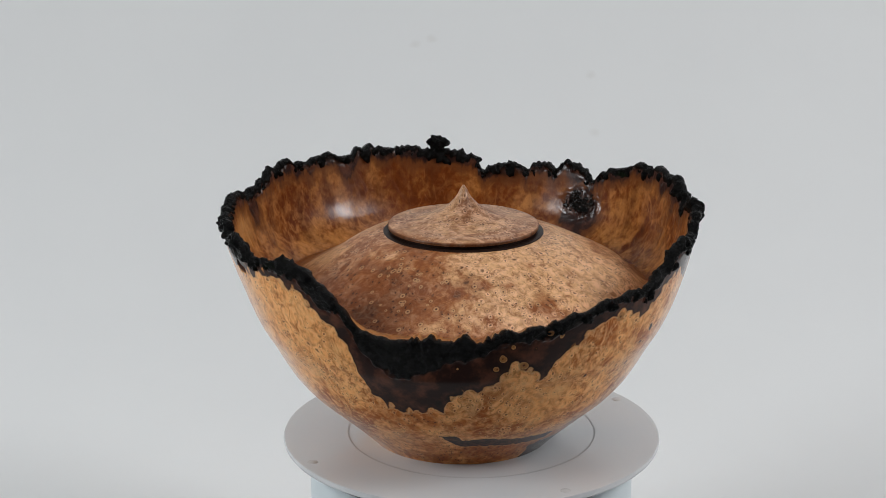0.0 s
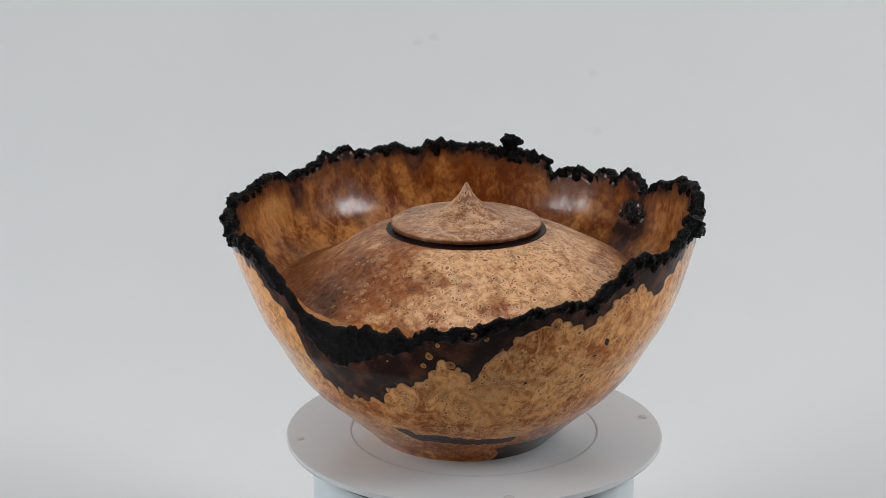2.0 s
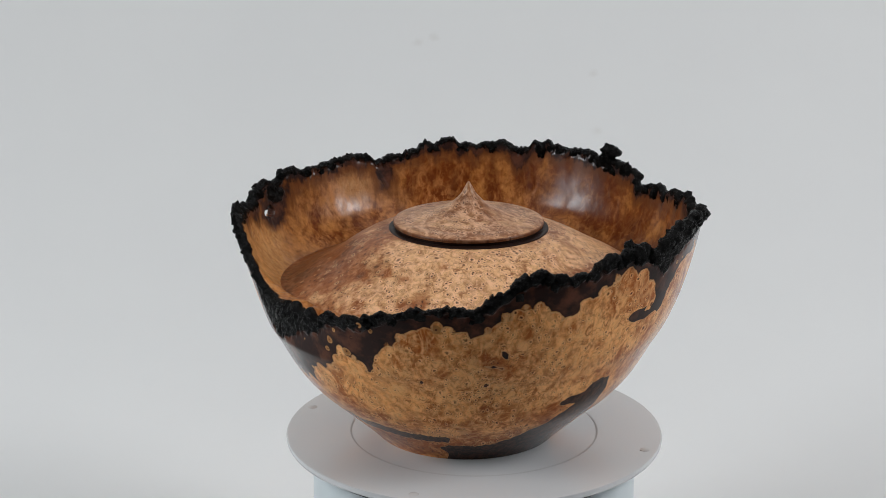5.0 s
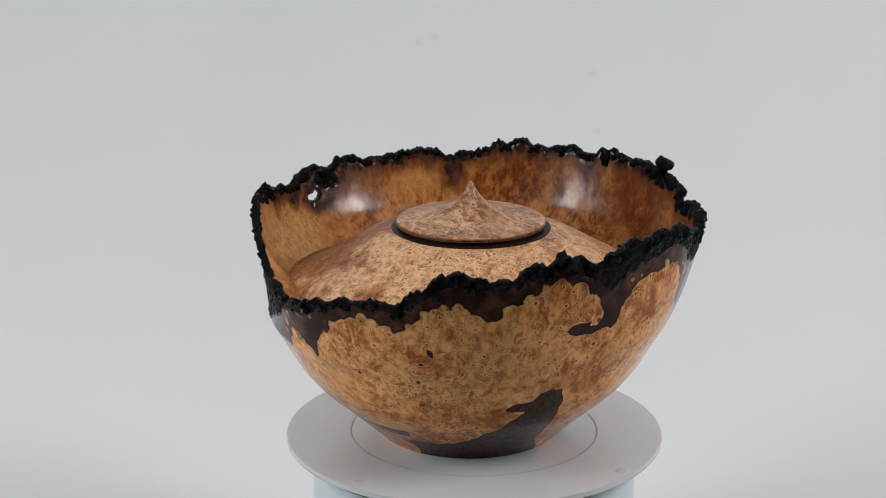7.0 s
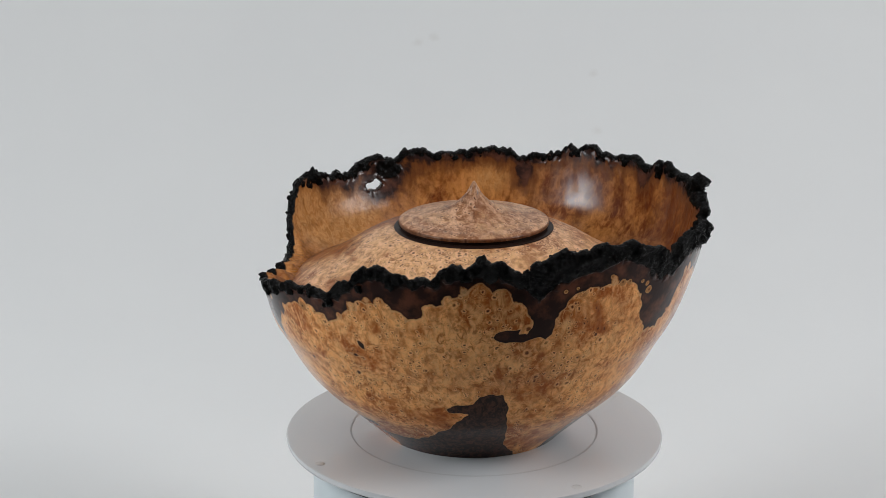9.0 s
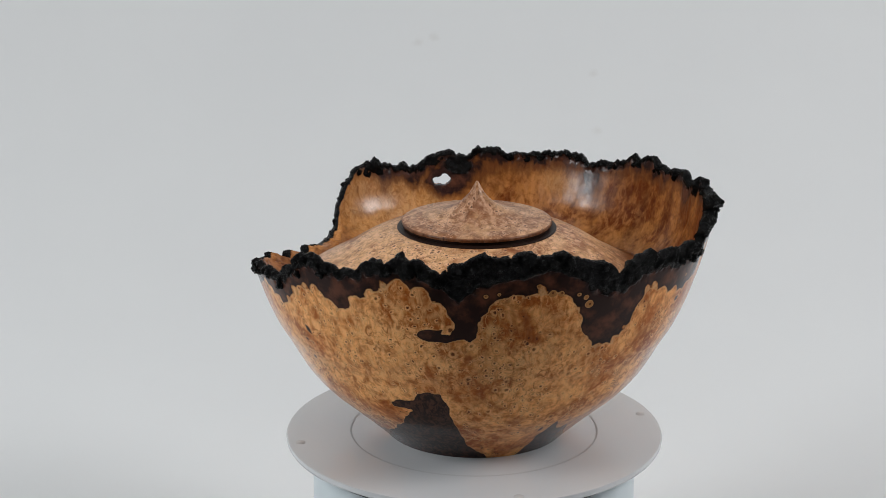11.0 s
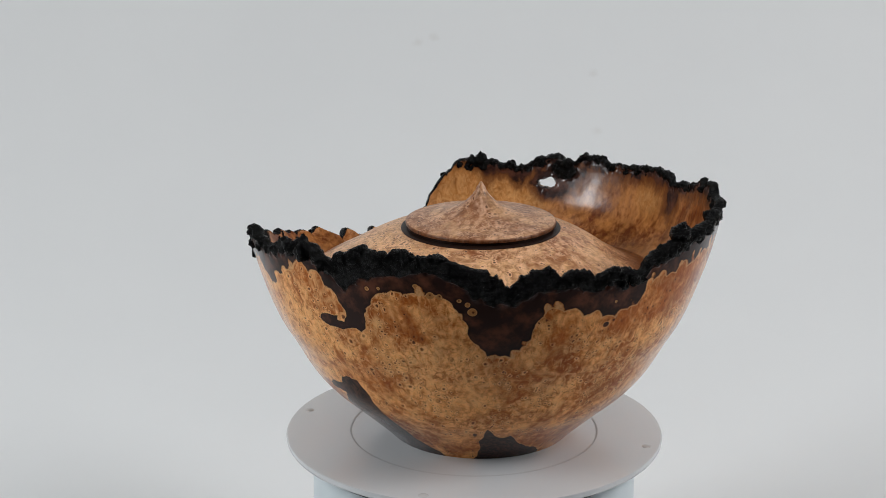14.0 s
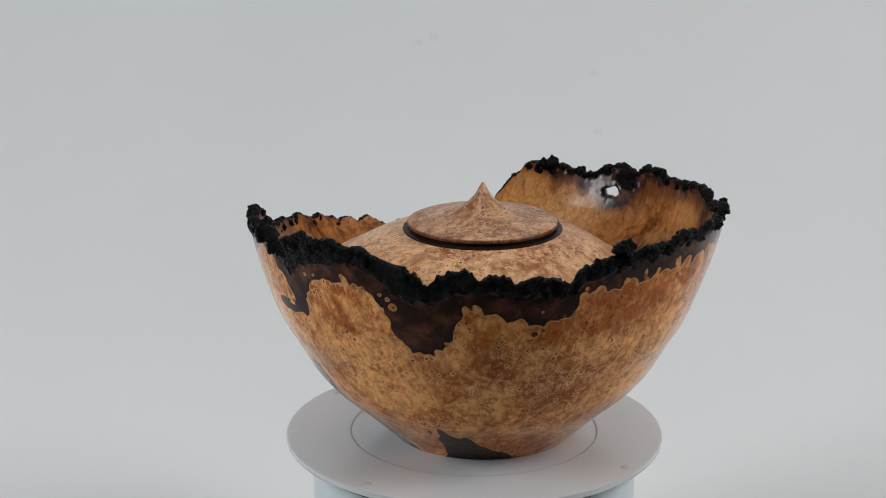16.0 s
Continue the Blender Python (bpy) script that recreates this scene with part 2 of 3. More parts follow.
WALL = wall_material()
DOME = dome_material("burl_dome", (0.70, 0.388, 0.178, 1), (0.320, 0.102, 0.026, 1), (0.055, 0.016, 0.007, 1), 1.0, 0.20, 0.05)
LID = dome_material("burl_lid", (0.60, 0.335, 0.165, 1), (0.300, 0.118, 0.046, 1), (0.060, 0.020, 0.009, 1), 0.9, 0.16, 0.03)
SOOT = soot_material("charred_bark", (0.009, 0.0085, 0.0075, 1), 0.11, 0.10)
KNOTBARK = soot_material("knot_bark", (0.030, 0.017, 0.012, 1), 0.45, 0.12, 0.0006)
SEAT = plain("dark_seat", (0.020, 0.009, 0.006, 1), 0.4, 0.18, 0.4, 120.0)
PAPER = paper_material()
PLASTIC = plain("white_plastic", (0.60, 0.61, 0.62, 1), 0.24, 0.95, 0.02, 20.0)
CAP = plain("cap_plastic", (0.56, 0.56, 0.56, 1), 0.25, 0.5, 0.03, 200.0)
GREYLINE = plain("grey_groove", (0.44, 0.445, 0.45, 1), 0.5, 0.4, 0.1, 60.0)
BLUISH = plain("pale_blue_plastic", (0.60, 0.665, 0.69, 1), 0.3, 0.5, 0.03, 20.0)
GAPSHADE = plain("gap_shade", (0.02, 0.02, 0.022, 1), 0.5, 0.4, 0.1, 60.0)
ROOM = plain("room_paint", (0.10, 0.10, 0.105, 1), 0.9, 0.2, 0.03, 2.0)


# ---------------------------------------------------------------- helpers
def part(name, bm, material, parent=None, label="", smooth=True):
    me = bpy.data.meshes.new(name)
    bm.to_mesh(me)
    bm.free()
    me.materials.append(material)
    if smooth:
        me.shade_smooth()
        me.set_sharp_from_angle(angle=radians(38))
    ob = new(name, me)
    ob.parent = parent
    if label:
        tagged(ob, label)
    return ob


def lathe(profile, n=180, centre=(0, 0)):
    """A turned solid from (r, z) pairs; r = 0 closes it."""
    bm = bmesh.new()
    rings = []
    for r, z in profile:
        if r == 0:
            rings.append([bm.verts.new((centre[0], centre[1], z))])
        else:
            rings.append([bm.verts.new((centre[0] + r * math.cos(2 * math.pi * i / n), centre[1] + r * math.sin(2 * math.pi * i / n), z)) for i in range(n)])
    for a, b in zip(rings, rings[1:]):
        for i in range(n):
            j = (i + 1) % n
            if len(a) == 1:
                bm.faces.new((a[0], b[j], b[i]))
            elif len(b) == 1:
                bm.faces.new((a[i], a[j], b[0]))
            else:
                bm.faces.new((a[i], a[j], b[j], b[i]))
    bmesh.ops.recalc_face_normals(bm, faces=bm.faces)
    return bm


def smooth_profile(points, n):
    """n points along a smooth curve through the (r, z) pairs."""
    p = np.array(points, float)
    s = np.r_[0, np.cumsum(np.hypot(*np.diff(p, axis=0).T))]
    m = np.gradient(p, s, axis=0)
    t = np.linspace(0, s[-1], n)
    i = np.clip(np.searchsorted(s, t) - 1, 0, len(s) - 2)
    h = (s[i + 1] - s[i])[:, None]
    u = ((t - s[i]) / (s[i + 1] - s[i]))[:, None]
    return (2 * u**3 - 3 * u**2 + 1) * p[i] + (u**3 - 2 * u**2 + u) * h * m[i] + (3 * u**2 - 2 * u**3) * p[i + 1] + (u**3 - u**2) * h * m[i + 1]


# ---------------------------------------------------------------- the room and the backdrop
def build_setting():
    base = -0.125
    # a paper sweep: flat, then curved up behind
    prof = [(-0.24, base), (0.15, base)]
    for i in range(1, 41):
        a = math.pi / 2 * i / 40
        prof.append((0.15 + 1.0 * math.sin(a), base + 1.0 * (1 - math.cos(a))))
    prof.append((1.15, 2.0))
    bm = bmesh.new()
    cols = [[bm.verts.new((x, y, z)) for y, z in prof] for x in (-1.8, 1.8)]
    for i in range(len(prof) - 1):
        bm.faces.new((cols[0][i], cols[1][i], cols[1][i + 1], cols[0][i + 1]))
    bmesh.ops.recalc_face_normals(bm, faces=bm.faces)
    ob = part("backdrop", bm, PAPER)
    tagged(ob, "seamless white paper backdrop sweeping up behind the turntable", "backdrop", kind="structure")

    def slab(name, lo, hi, label):
        b = bmesh.new()
        bmesh.ops.create_cube(b, size=1)
        for v in b.verts:
            v.co = [lo[i] if v.co[i] < 0 else hi[i] for i in range(3)]
        tagged(part(name, b, ROOM, smooth=False), label, "room", kind="structure")

    slab("floor", (-2.1, -2.1, -0.24), (2.1, 1.4, -0.14), "plain dark grey floor under the paper backdrop")
    slab("wall_north", (-2.1, 1.3, -0.14), (2.1, 1.4, 2.3), "plain dark grey wall behind the paper backdrop")
    slab("wall_south", (-2.1, -2.1, -0.14), (2.1, -2.0, 2.3), "plain dark grey wall behind the camera")
    slab("wall_west", (-2.1, -2.0, -0.14), (-2.0, 1.3, 2.3), "plain dark grey side wall of the studio")
    slab("wall_east", (2.0, -2.0, -0.14), (2.1, 1.3, 2.3), "plain dark grey side wall of the studio")
    slab("ceiling", (-2.1, -2.1, 2.3), (2.1, 1.4, 2.4), "plain dark grey ceiling of the studio")


# ---------------------------------------------------------------- the turntable
def build_turntable():
    table = tagged(new("turntable"), "round white plastic display turntable with a glossy platter", "turntable")
    part("base", lathe([(0, -0.124), (0.084, -0.124), (0.086, -0.122), (0.086, -0.0125), (0.0853, -0.0115), (0, -0.0115)]), BLUISH, table, "pale bluish plastic base")
    # near-black disc added in place of the shade between base and platter
    part("bearing_gap_shade", lathe([(0, -0.011), (0.0910, -0.0088), (0.0912, -0.0068), (0, -0.0068)]), GAPSHADE, table, "black disc standing in for the shaded gap under the platter")
    platter = new("platter")
    platter.parent = table
    prof = [(0, -0.0066), (0.083, -0.0066), (0.0900, -0.0060), (0.0960, -0.0052), (0.0990, -0.0038), (0.0998, -0.0026), (0.1000, -0.0014), (0.0996, -0.0004), (0.0985, 0.0), (0, 0.0)]
    part("disc", lathe(prof, 256), PLASTIC, platter)
    part("groove", lathe([(0.0661, -0.0001), (0.0651, -0.0001), (0.0651, 0.00006), (0.0661, 0.00006), (0.0661, -0.0001)], 256), GREYLINE, platter, "fine grey ring line")
    for i in range(4):
        a = math.radians(30 + 90 * i)
        dot = lathe([(0, -0.0002), (0.0026, -0.0002), (0.0026, 0.0001), (0.0016, 0.0004), (0, 0.0005)], 24, (0.0935 * math.cos(a), 0.0935 * math.sin(a)))
        part("dimple_cap", dot, CAP, platter, "small round plastic cap")
    return platter


# ---------------------------------------------------------------- the bowl
CX, CY = -0.0055, -0.0010  # the bowl stands a little off the turntable's axis
OUT_Z = (0, 0.004, 0.010, 0.0195, 0.030, 0.040, 0.049, 0.0565, 0.066, 0.077, 0.088, 0.097, 0.110, 0.130, 0.150)
OUT_R = (0.0476, 0.0515, 0.0580, 0.0686, 0.0804, 0.0889, 0.0945, 0.0987, 0.1045, 0.1096, 0.1137, 0.1168, 0.1205, 0.1245, 0.1280)
VALLEY = 0.0818
# the live edge all round, every 4 degrees from -180: its height, where the dark stain ends below it, where the charring ends (mm)
RIM = (
    122.0, 121.9, 121.7, 123.9, 123.1, 120.2, 121.3, 121.0, 115.9, 116.1, 117.3, 118.8, 119.1, 114.8, 110.3,
    100.0, 88.0, 84.3, 83.6, 83.4, 83.6, 84.2, 84.8, 84.9, 86.3, 89.1, 91.3, 93.1, 94.2, 96.4,
    98.6, 100.6, 102.8, 102.7, 104.4, 103.4, 109.1, 113.4, 119.6, 121.3, 118.5, 116.5, 118.4, 122.0, 123.8,
    128.0, 125.0, 119.1, 124.8, 129.7, 129.6, 129.7, 130.6, 128.0, 130.6, 126.7, 123.7, 119.0, 115.8, 121.7,
    123.3, 118.9, 119.0, 117.3, 119.9, 118.1, 115.3, 119.9, 125.1, 126.4, 127.2, 127.6, 127.6, 128.1, 130.0,
    128.2, 127.6, 129.6, 127.7, 126.7, 127.7, 131.6, 127.2, 123.3, 122.6, 121.4, 119.8, 124.7, 123.9, 123.7)
DARK = (
    109.0, 108.9, 108.7, 110.9, 112.7, 104.4, 104.2, 106.4, 107.6, 109.5, 110.6, 108.7, 109.3, 99.2, 91.7,
    83.0, 55.0, 46.8, 45.8, 44.9, 45.3, 47.9, 54.3, 59.8, 60.4, 66.0, 75.6, 70.0, 66.5, 77.2,
    84.2, 89.8, 92.3, 96.4, 92.1, 89.6, 92.9, 101.4, 103.4, 104.4, 98.4, 97.9, 106.8, 108.4, 115.1,
    115.4, 114.0, 107.1, 93.2, 91.7, 106.4, 110.5, 112.0, 112.1, 111.3, 102.4, 84.3, 76.8, 77.2, 83.3,
    103.2, 104.6, 100.6, 97.3, 96.3, 95.9, 99.2, 110.7, 110.4, 110.6, 113.0, 114.3, 113.7, 113.6, 117.0,
    115.2, 114.6, 116.6, 114.7, 113.7, 114.7, 118.6, 114.2, 110.3, 109.6, 108.4, 106.8, 111.7, 110.9, 110.7)
CHAR = (
    114.0, 113.9, 113.7, 115.9, 115.6, 108.9, 109.0, 110.5, 109.9, 111.3, 112.5, 111.5, 112.1, 103.7, 97.0,
    95.3, 76.8, 70.0, 65.3, 64.0, 67.0, 70.3, 73.4, 75.7, 77.6, 83.2, 84.4, 85.0, 85.9, 90.5,
    94.6, 96.6, 98.3, 98.7, 99.0, 96.9, 100.5, 106.7, 111.8, 113.0, 112.0, 111.0, 112.7, 115.0, 117.4,
    119.4, 117.3, 112.3, 105.5, 110.3, 114.1, 116.0, 117.8, 119.2, 118.6, 114.7, 106.6, 103.7, 104.2, 108.0,
    110.9, 111.3, 109.2, 107.9, 108.3, 108.0, 108.9, 113.8, 116.2, 118.0, 120.1, 121.3, 121.5, 121.9, 124.0,
    122.2, 121.6, 123.6, 121.7, 120.7, 121.7, 125.6, 121.2, 117.3, 116.6, 115.4, 113.8, 118.7, 117.9, 117.7)

_fine = smooth_profile(list(zip(OUT_R, OUT_Z)), 600)


def outer_radius(z):
    return np.interp(z, _fine[:, 1], _fine[:, 0])


def around(table, deg):
    """A value of one of the tables at angles in degrees, rounded between its entries."""
    t = np.array(table, float)
    f = (np.asarray(deg) + 180.0) / 4.0
    i = np.floor(f).astype(int)
    u = f - i
    u = u * u * (3 - 2 * u) * 0.6 + u * 0.4
    return t[i % 90] * (1 - u) + t[(i + 1) % 90] * u


def bump_at(deg, centre, spread):
    return np.exp(-((((np.asarray(deg) - centre + 180) % 360 - 180) / spread) ** 2))


def dent(deg):
    """How far the low stretch of the edge lies inside the turned circle."""
    return 0.0088 * bump_at(deg, -98, 19)


def warp(deg, z):
    """How far the wall has dried inwards of a true circle, most of it towards the edge."""
    high = np.clip((z - 0.085) / 0.030, 0, 1)
    return dent(deg) * np.clip((z - 0.065) / 0.02, 0, 1) + high * (0.0013 * np.cos(np.radians(np.asarray(deg) - 20)) + 0.0016 * bump_at(deg, -126, 14))


def crest_height(deg):
    """Height of the burnt edge in metres, with the bark's lumps and nicks."""
    h = around(RIM, deg)
    out = []
    for d, v in zip(deg, h):
        a = math.radians(d)
        p = Vector((math.cos(a), math.sin(a), 0.3))
        amp = 0.55 + 1.5 * abs(noise.noise(p * 5.0 + Vector((3, 1, 7))))
        lump = amp * (abs(noise.noise(p * 15)) * 6.0 + abs(noise.noise(p * 37)) * 3.0 - 2.2) + noise.noise(p * 110) * 0.4
        out.append((v + lump - 0.4) / 1000)
    return np.array(out)


# dark patches on the outside: outlines in degrees and millimetres of height
PATCHES = (
    ((-53, -3), (-51, 5), (-54, 10), (-50, 12.6), (-45, 12.6), (-39, 12.2), (-27, 14.3), (-21.5, 18), (-12.1, 26), (-6.9, 35), (-3.8, 40), (-10, 41.2), (-10.8, 43), (-8.8, 45.2), (-2, 46), (-0.8, 51.3), (3, 53), (5.8, 52), (7.6, 46.8), (8.5, 36), (10.5, 23.5), (12.5, 11), (22, 2.5), (26, -3)),
    ((-97, 27), (-92, 27), (-89, 23.3), (-80, 24), (-66, 20.8), (-57, 20.8), (-47.5, 20), (-49, 16.4), (-63, 15.8), (-75, 17.4), (-90, 18.3), (-94, 21.5)),
    ((43.8, 3.3), (45.6, 12), (44.4, 16.5), (47, 20.4), (47.7, 28.9), (50.5, 21.6), (55, 19), (57.5, 21.5), (64, 11.6), (78.5, 4.7), (87, -3), (40, -3)),
    ((2.0, 87.5), (3.5, 90.5), (5.5, 90.8), (8.4, 91.5), (8.2, 89), (10.2, 88.2), (11.4, 92), (12, 101.7), (17.7, 103.9), (16.2, 88), (15, 84.3), (13.6, 87), (11.8, 86.2), (9, 85.2), (6.5, 84.6), (3.5, 85.2)))
# slim cracks in the figure
CRACKS = (((-32.8, 81.2), (-31.7, 79.9), (-30.6, 74.7), (-31.5, 76.1)), ((-36.9, 71.7), (-34.4, 72.8), (-31.1, 69.5), (-32.7, 69.3)))
# single pale eyes that stand in the dark, and single dark pits: degrees, mm, radius in mm
EYES = ((30.3, 114.0, 1.2), (33.7, 110.0, 2.3), (35.9, 109.6, 2.1), (40.2, 107.8, 2.0), (42.1, 105.9, 1.3), (43.4, 101.8, 2.6), (-79.2, 77.8, 2.1), (-80.5, 72, 1.8), (-73.7, 73.6, 2.8), (-76.8, 84.2, 0.9), (-71.1, 82.4, 1.1),
        (-90.6, 72.1, 1.0), (-67.9, 90.5, 1.5), (-64.9, 88.6, 1.4), (-48.4, 92.5, 2.6), (78.0, 101.5, 0.9), (18.5, 110.0, 1.2), (21.5, 110.5, 1.3))
PITS = ((-53.5, 60.7, 1.1), (76.5, 90.0, 1.5), (43.0, 22.9, 1.3), (-36.0, 60.0, 0.7), (-8.0, 70.0, 0.7))
KNOT = (53.8, 101.0, 6.4, 8.0)  # bark grown into the wall, seen inside: degrees, mm, half width, half height
HOLE = (-153.8, 105.8, 2.7, 3.5)  # degrees, mm, half width in degrees, half height in mm


# where the figure drifts paler (+) or browner (-), with some sheen inside the wall and shade round the dome painted in:
# degrees, mm (height outside, radius on the dome), spreads, strength
TONES_WALL = ((-130, 74, 27, 30, 0.95), (-60, 55, 30, 22, 0.6), (-20, 74, 20, 22, 0.7), (-31, 71, 8, 9, -1.2), (27.1, 102, 0.7, 3, -1.4), (27.9, 97, 0.8, 2.5, -2.4), (29, 91, 0.9, 2.8, -2.8), (30.6, 86, 1.0, 2.0, -2.6), (8, 58, 13, 16, -0.35), (70, 50, 36, 40, -0.05), (25, 72, 14, 14, 0.1), (-85, 8, 40, 9, -1.0), (60, 10, 60, 8, -0.6),
              (28, 93, 6, 12, -0.3), (125, 75, 26, 40, 0.9), (-10, 36, 14, 9, -0.8), (-100, 40, 40, 10, -0.5), (-140, 98, 16, 16, 2.2), (172, 108, 10, 15, 1.6), (-128, 100, 9, 14, 1.0), (105, 106, 42, 22, -1.1))
# radii over 90 mm: valley shade painted brown where dome meets wall
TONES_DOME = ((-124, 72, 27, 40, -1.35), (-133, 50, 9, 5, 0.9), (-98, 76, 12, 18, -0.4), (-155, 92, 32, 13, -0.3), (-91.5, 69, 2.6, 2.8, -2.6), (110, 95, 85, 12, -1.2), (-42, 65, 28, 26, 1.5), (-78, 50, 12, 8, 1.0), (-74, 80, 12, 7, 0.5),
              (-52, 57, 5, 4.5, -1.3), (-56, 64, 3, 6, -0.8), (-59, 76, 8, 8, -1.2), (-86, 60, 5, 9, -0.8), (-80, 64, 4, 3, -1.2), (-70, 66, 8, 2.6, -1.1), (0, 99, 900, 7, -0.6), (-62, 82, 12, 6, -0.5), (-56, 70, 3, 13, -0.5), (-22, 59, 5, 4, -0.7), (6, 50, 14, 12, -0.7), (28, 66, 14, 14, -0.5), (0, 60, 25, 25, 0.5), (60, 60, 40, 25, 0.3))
TONES_LID = ((0, 39.35, 900, 0.35, -3.5), (-60, 25, 40, 9, 0.6))


def tone_at(deg, mm, blobs):
    total = np.zeros(np.broadcast(deg, mm).shape)
    for a, h, sa, sh, v in blobs:
        da = (deg - a + 180) % 360 - 180
        total += v * np.exp(-((da / sa) ** 2) - ((mm - h) / sh) ** 2)
    return total


# single eyes on the dome: degrees and radius in mm
EYES_DOME = ((-141.4, 53.8), (-136.2, 60.8), (-133.9, 46.7), (-128.9, 45.1), (-125.6, 50.2), (-123.4, 53.9), (-128.7, 57.4), (-125, 58.9), (-121.8, 58.1), (-144.2, 61.5), (-107.4, 65.1),
             (-111.7, 74.2), (-109.7, 62.1), (-113.6, 70.7), (-108.7, 79.6), (-101.4, 72.6), (-98.7, 77.3), (-83.2, 75.4), (-91.4, 80.9), (-76.9, 84.9))


def toned(ob, centre, blobs, eyes=()):
    """Gives a turned part its drifting tone, painted shade included, and its single eyes."""
    me = ob.data
    co = np.empty(len(me.vertices) * 3)
    me.vertices.foreach_get("co", co)
    co = co.reshape(-1, 3)
    dx, dy = co[:, 0] - centre[0], co[:, 1] - centre[1]
    vals = tone_at(np.degrees(np.arctan2(dy, dx)), np.hypot(dx, dy) * 1000, blobs)
    me.attributes.new("tone", "FLOAT", "POINT").data.foreach_set("value", vals.astype(np.float32))
    near = np.full(len(dx), 2.0)
    rng = random.Random(11)
    spots = [(a, r, rng.uniform(1.0, 1.5)) for a, r in eyes]
    if eyes:
        spots += [(rng.uniform(-130, -55), rng.uniform(55, 90), rng.uniform(0.8, 1.35)) for _ in range(46)]
        spots += [(rng.uniform(-55, 130), rng.uniform(48, 84), rng.uniform(0.6, 1.1)) for _ in range(46)]
    for a, r, size in spots:
        px, py = r / 1000 * math.cos(math.radians(a)), r / 1000 * math.sin(math.radians(a))
        near = np.minimum(near, np.hypot(dx - px, dy - py) * 1000 / size)
    me.attributes.new("eye", "FLOAT", "POINT").data.foreach_set("value", near.astype(np.float32))
    return ob


def outline_distance(px, pz, poly, unit):
    """Signed distance in mm (inside is positive) to an outline given in degrees and mm; unit: mm a degree."""
    q = np.array(poly, float) * (unit, 1.0)
    best, inside = np.full(px.shape, 1e9), np.zeros(px.shape, bool)
    for (ax, az), (bx, bz) in zip(q, np.roll(q, -1, axis=0)):
        dx, dz = bx - ax, bz - az
        t = np.clip(((px - ax) * dx + (pz - az) * dz) / (dx * dx + dz * dz + 1e-9), 0, 1)
        best = np.minimum(best, np.hypot(px - ax - t * dx, pz - az - t * dz))
        cross = ((az > pz) != (bz > pz)) & (px < ax + (pz - az) * dx / (dz if abs(dz) > 1e-9 else 1e-9))
        inside ^= cross
    return np.where(inside, best, -best)


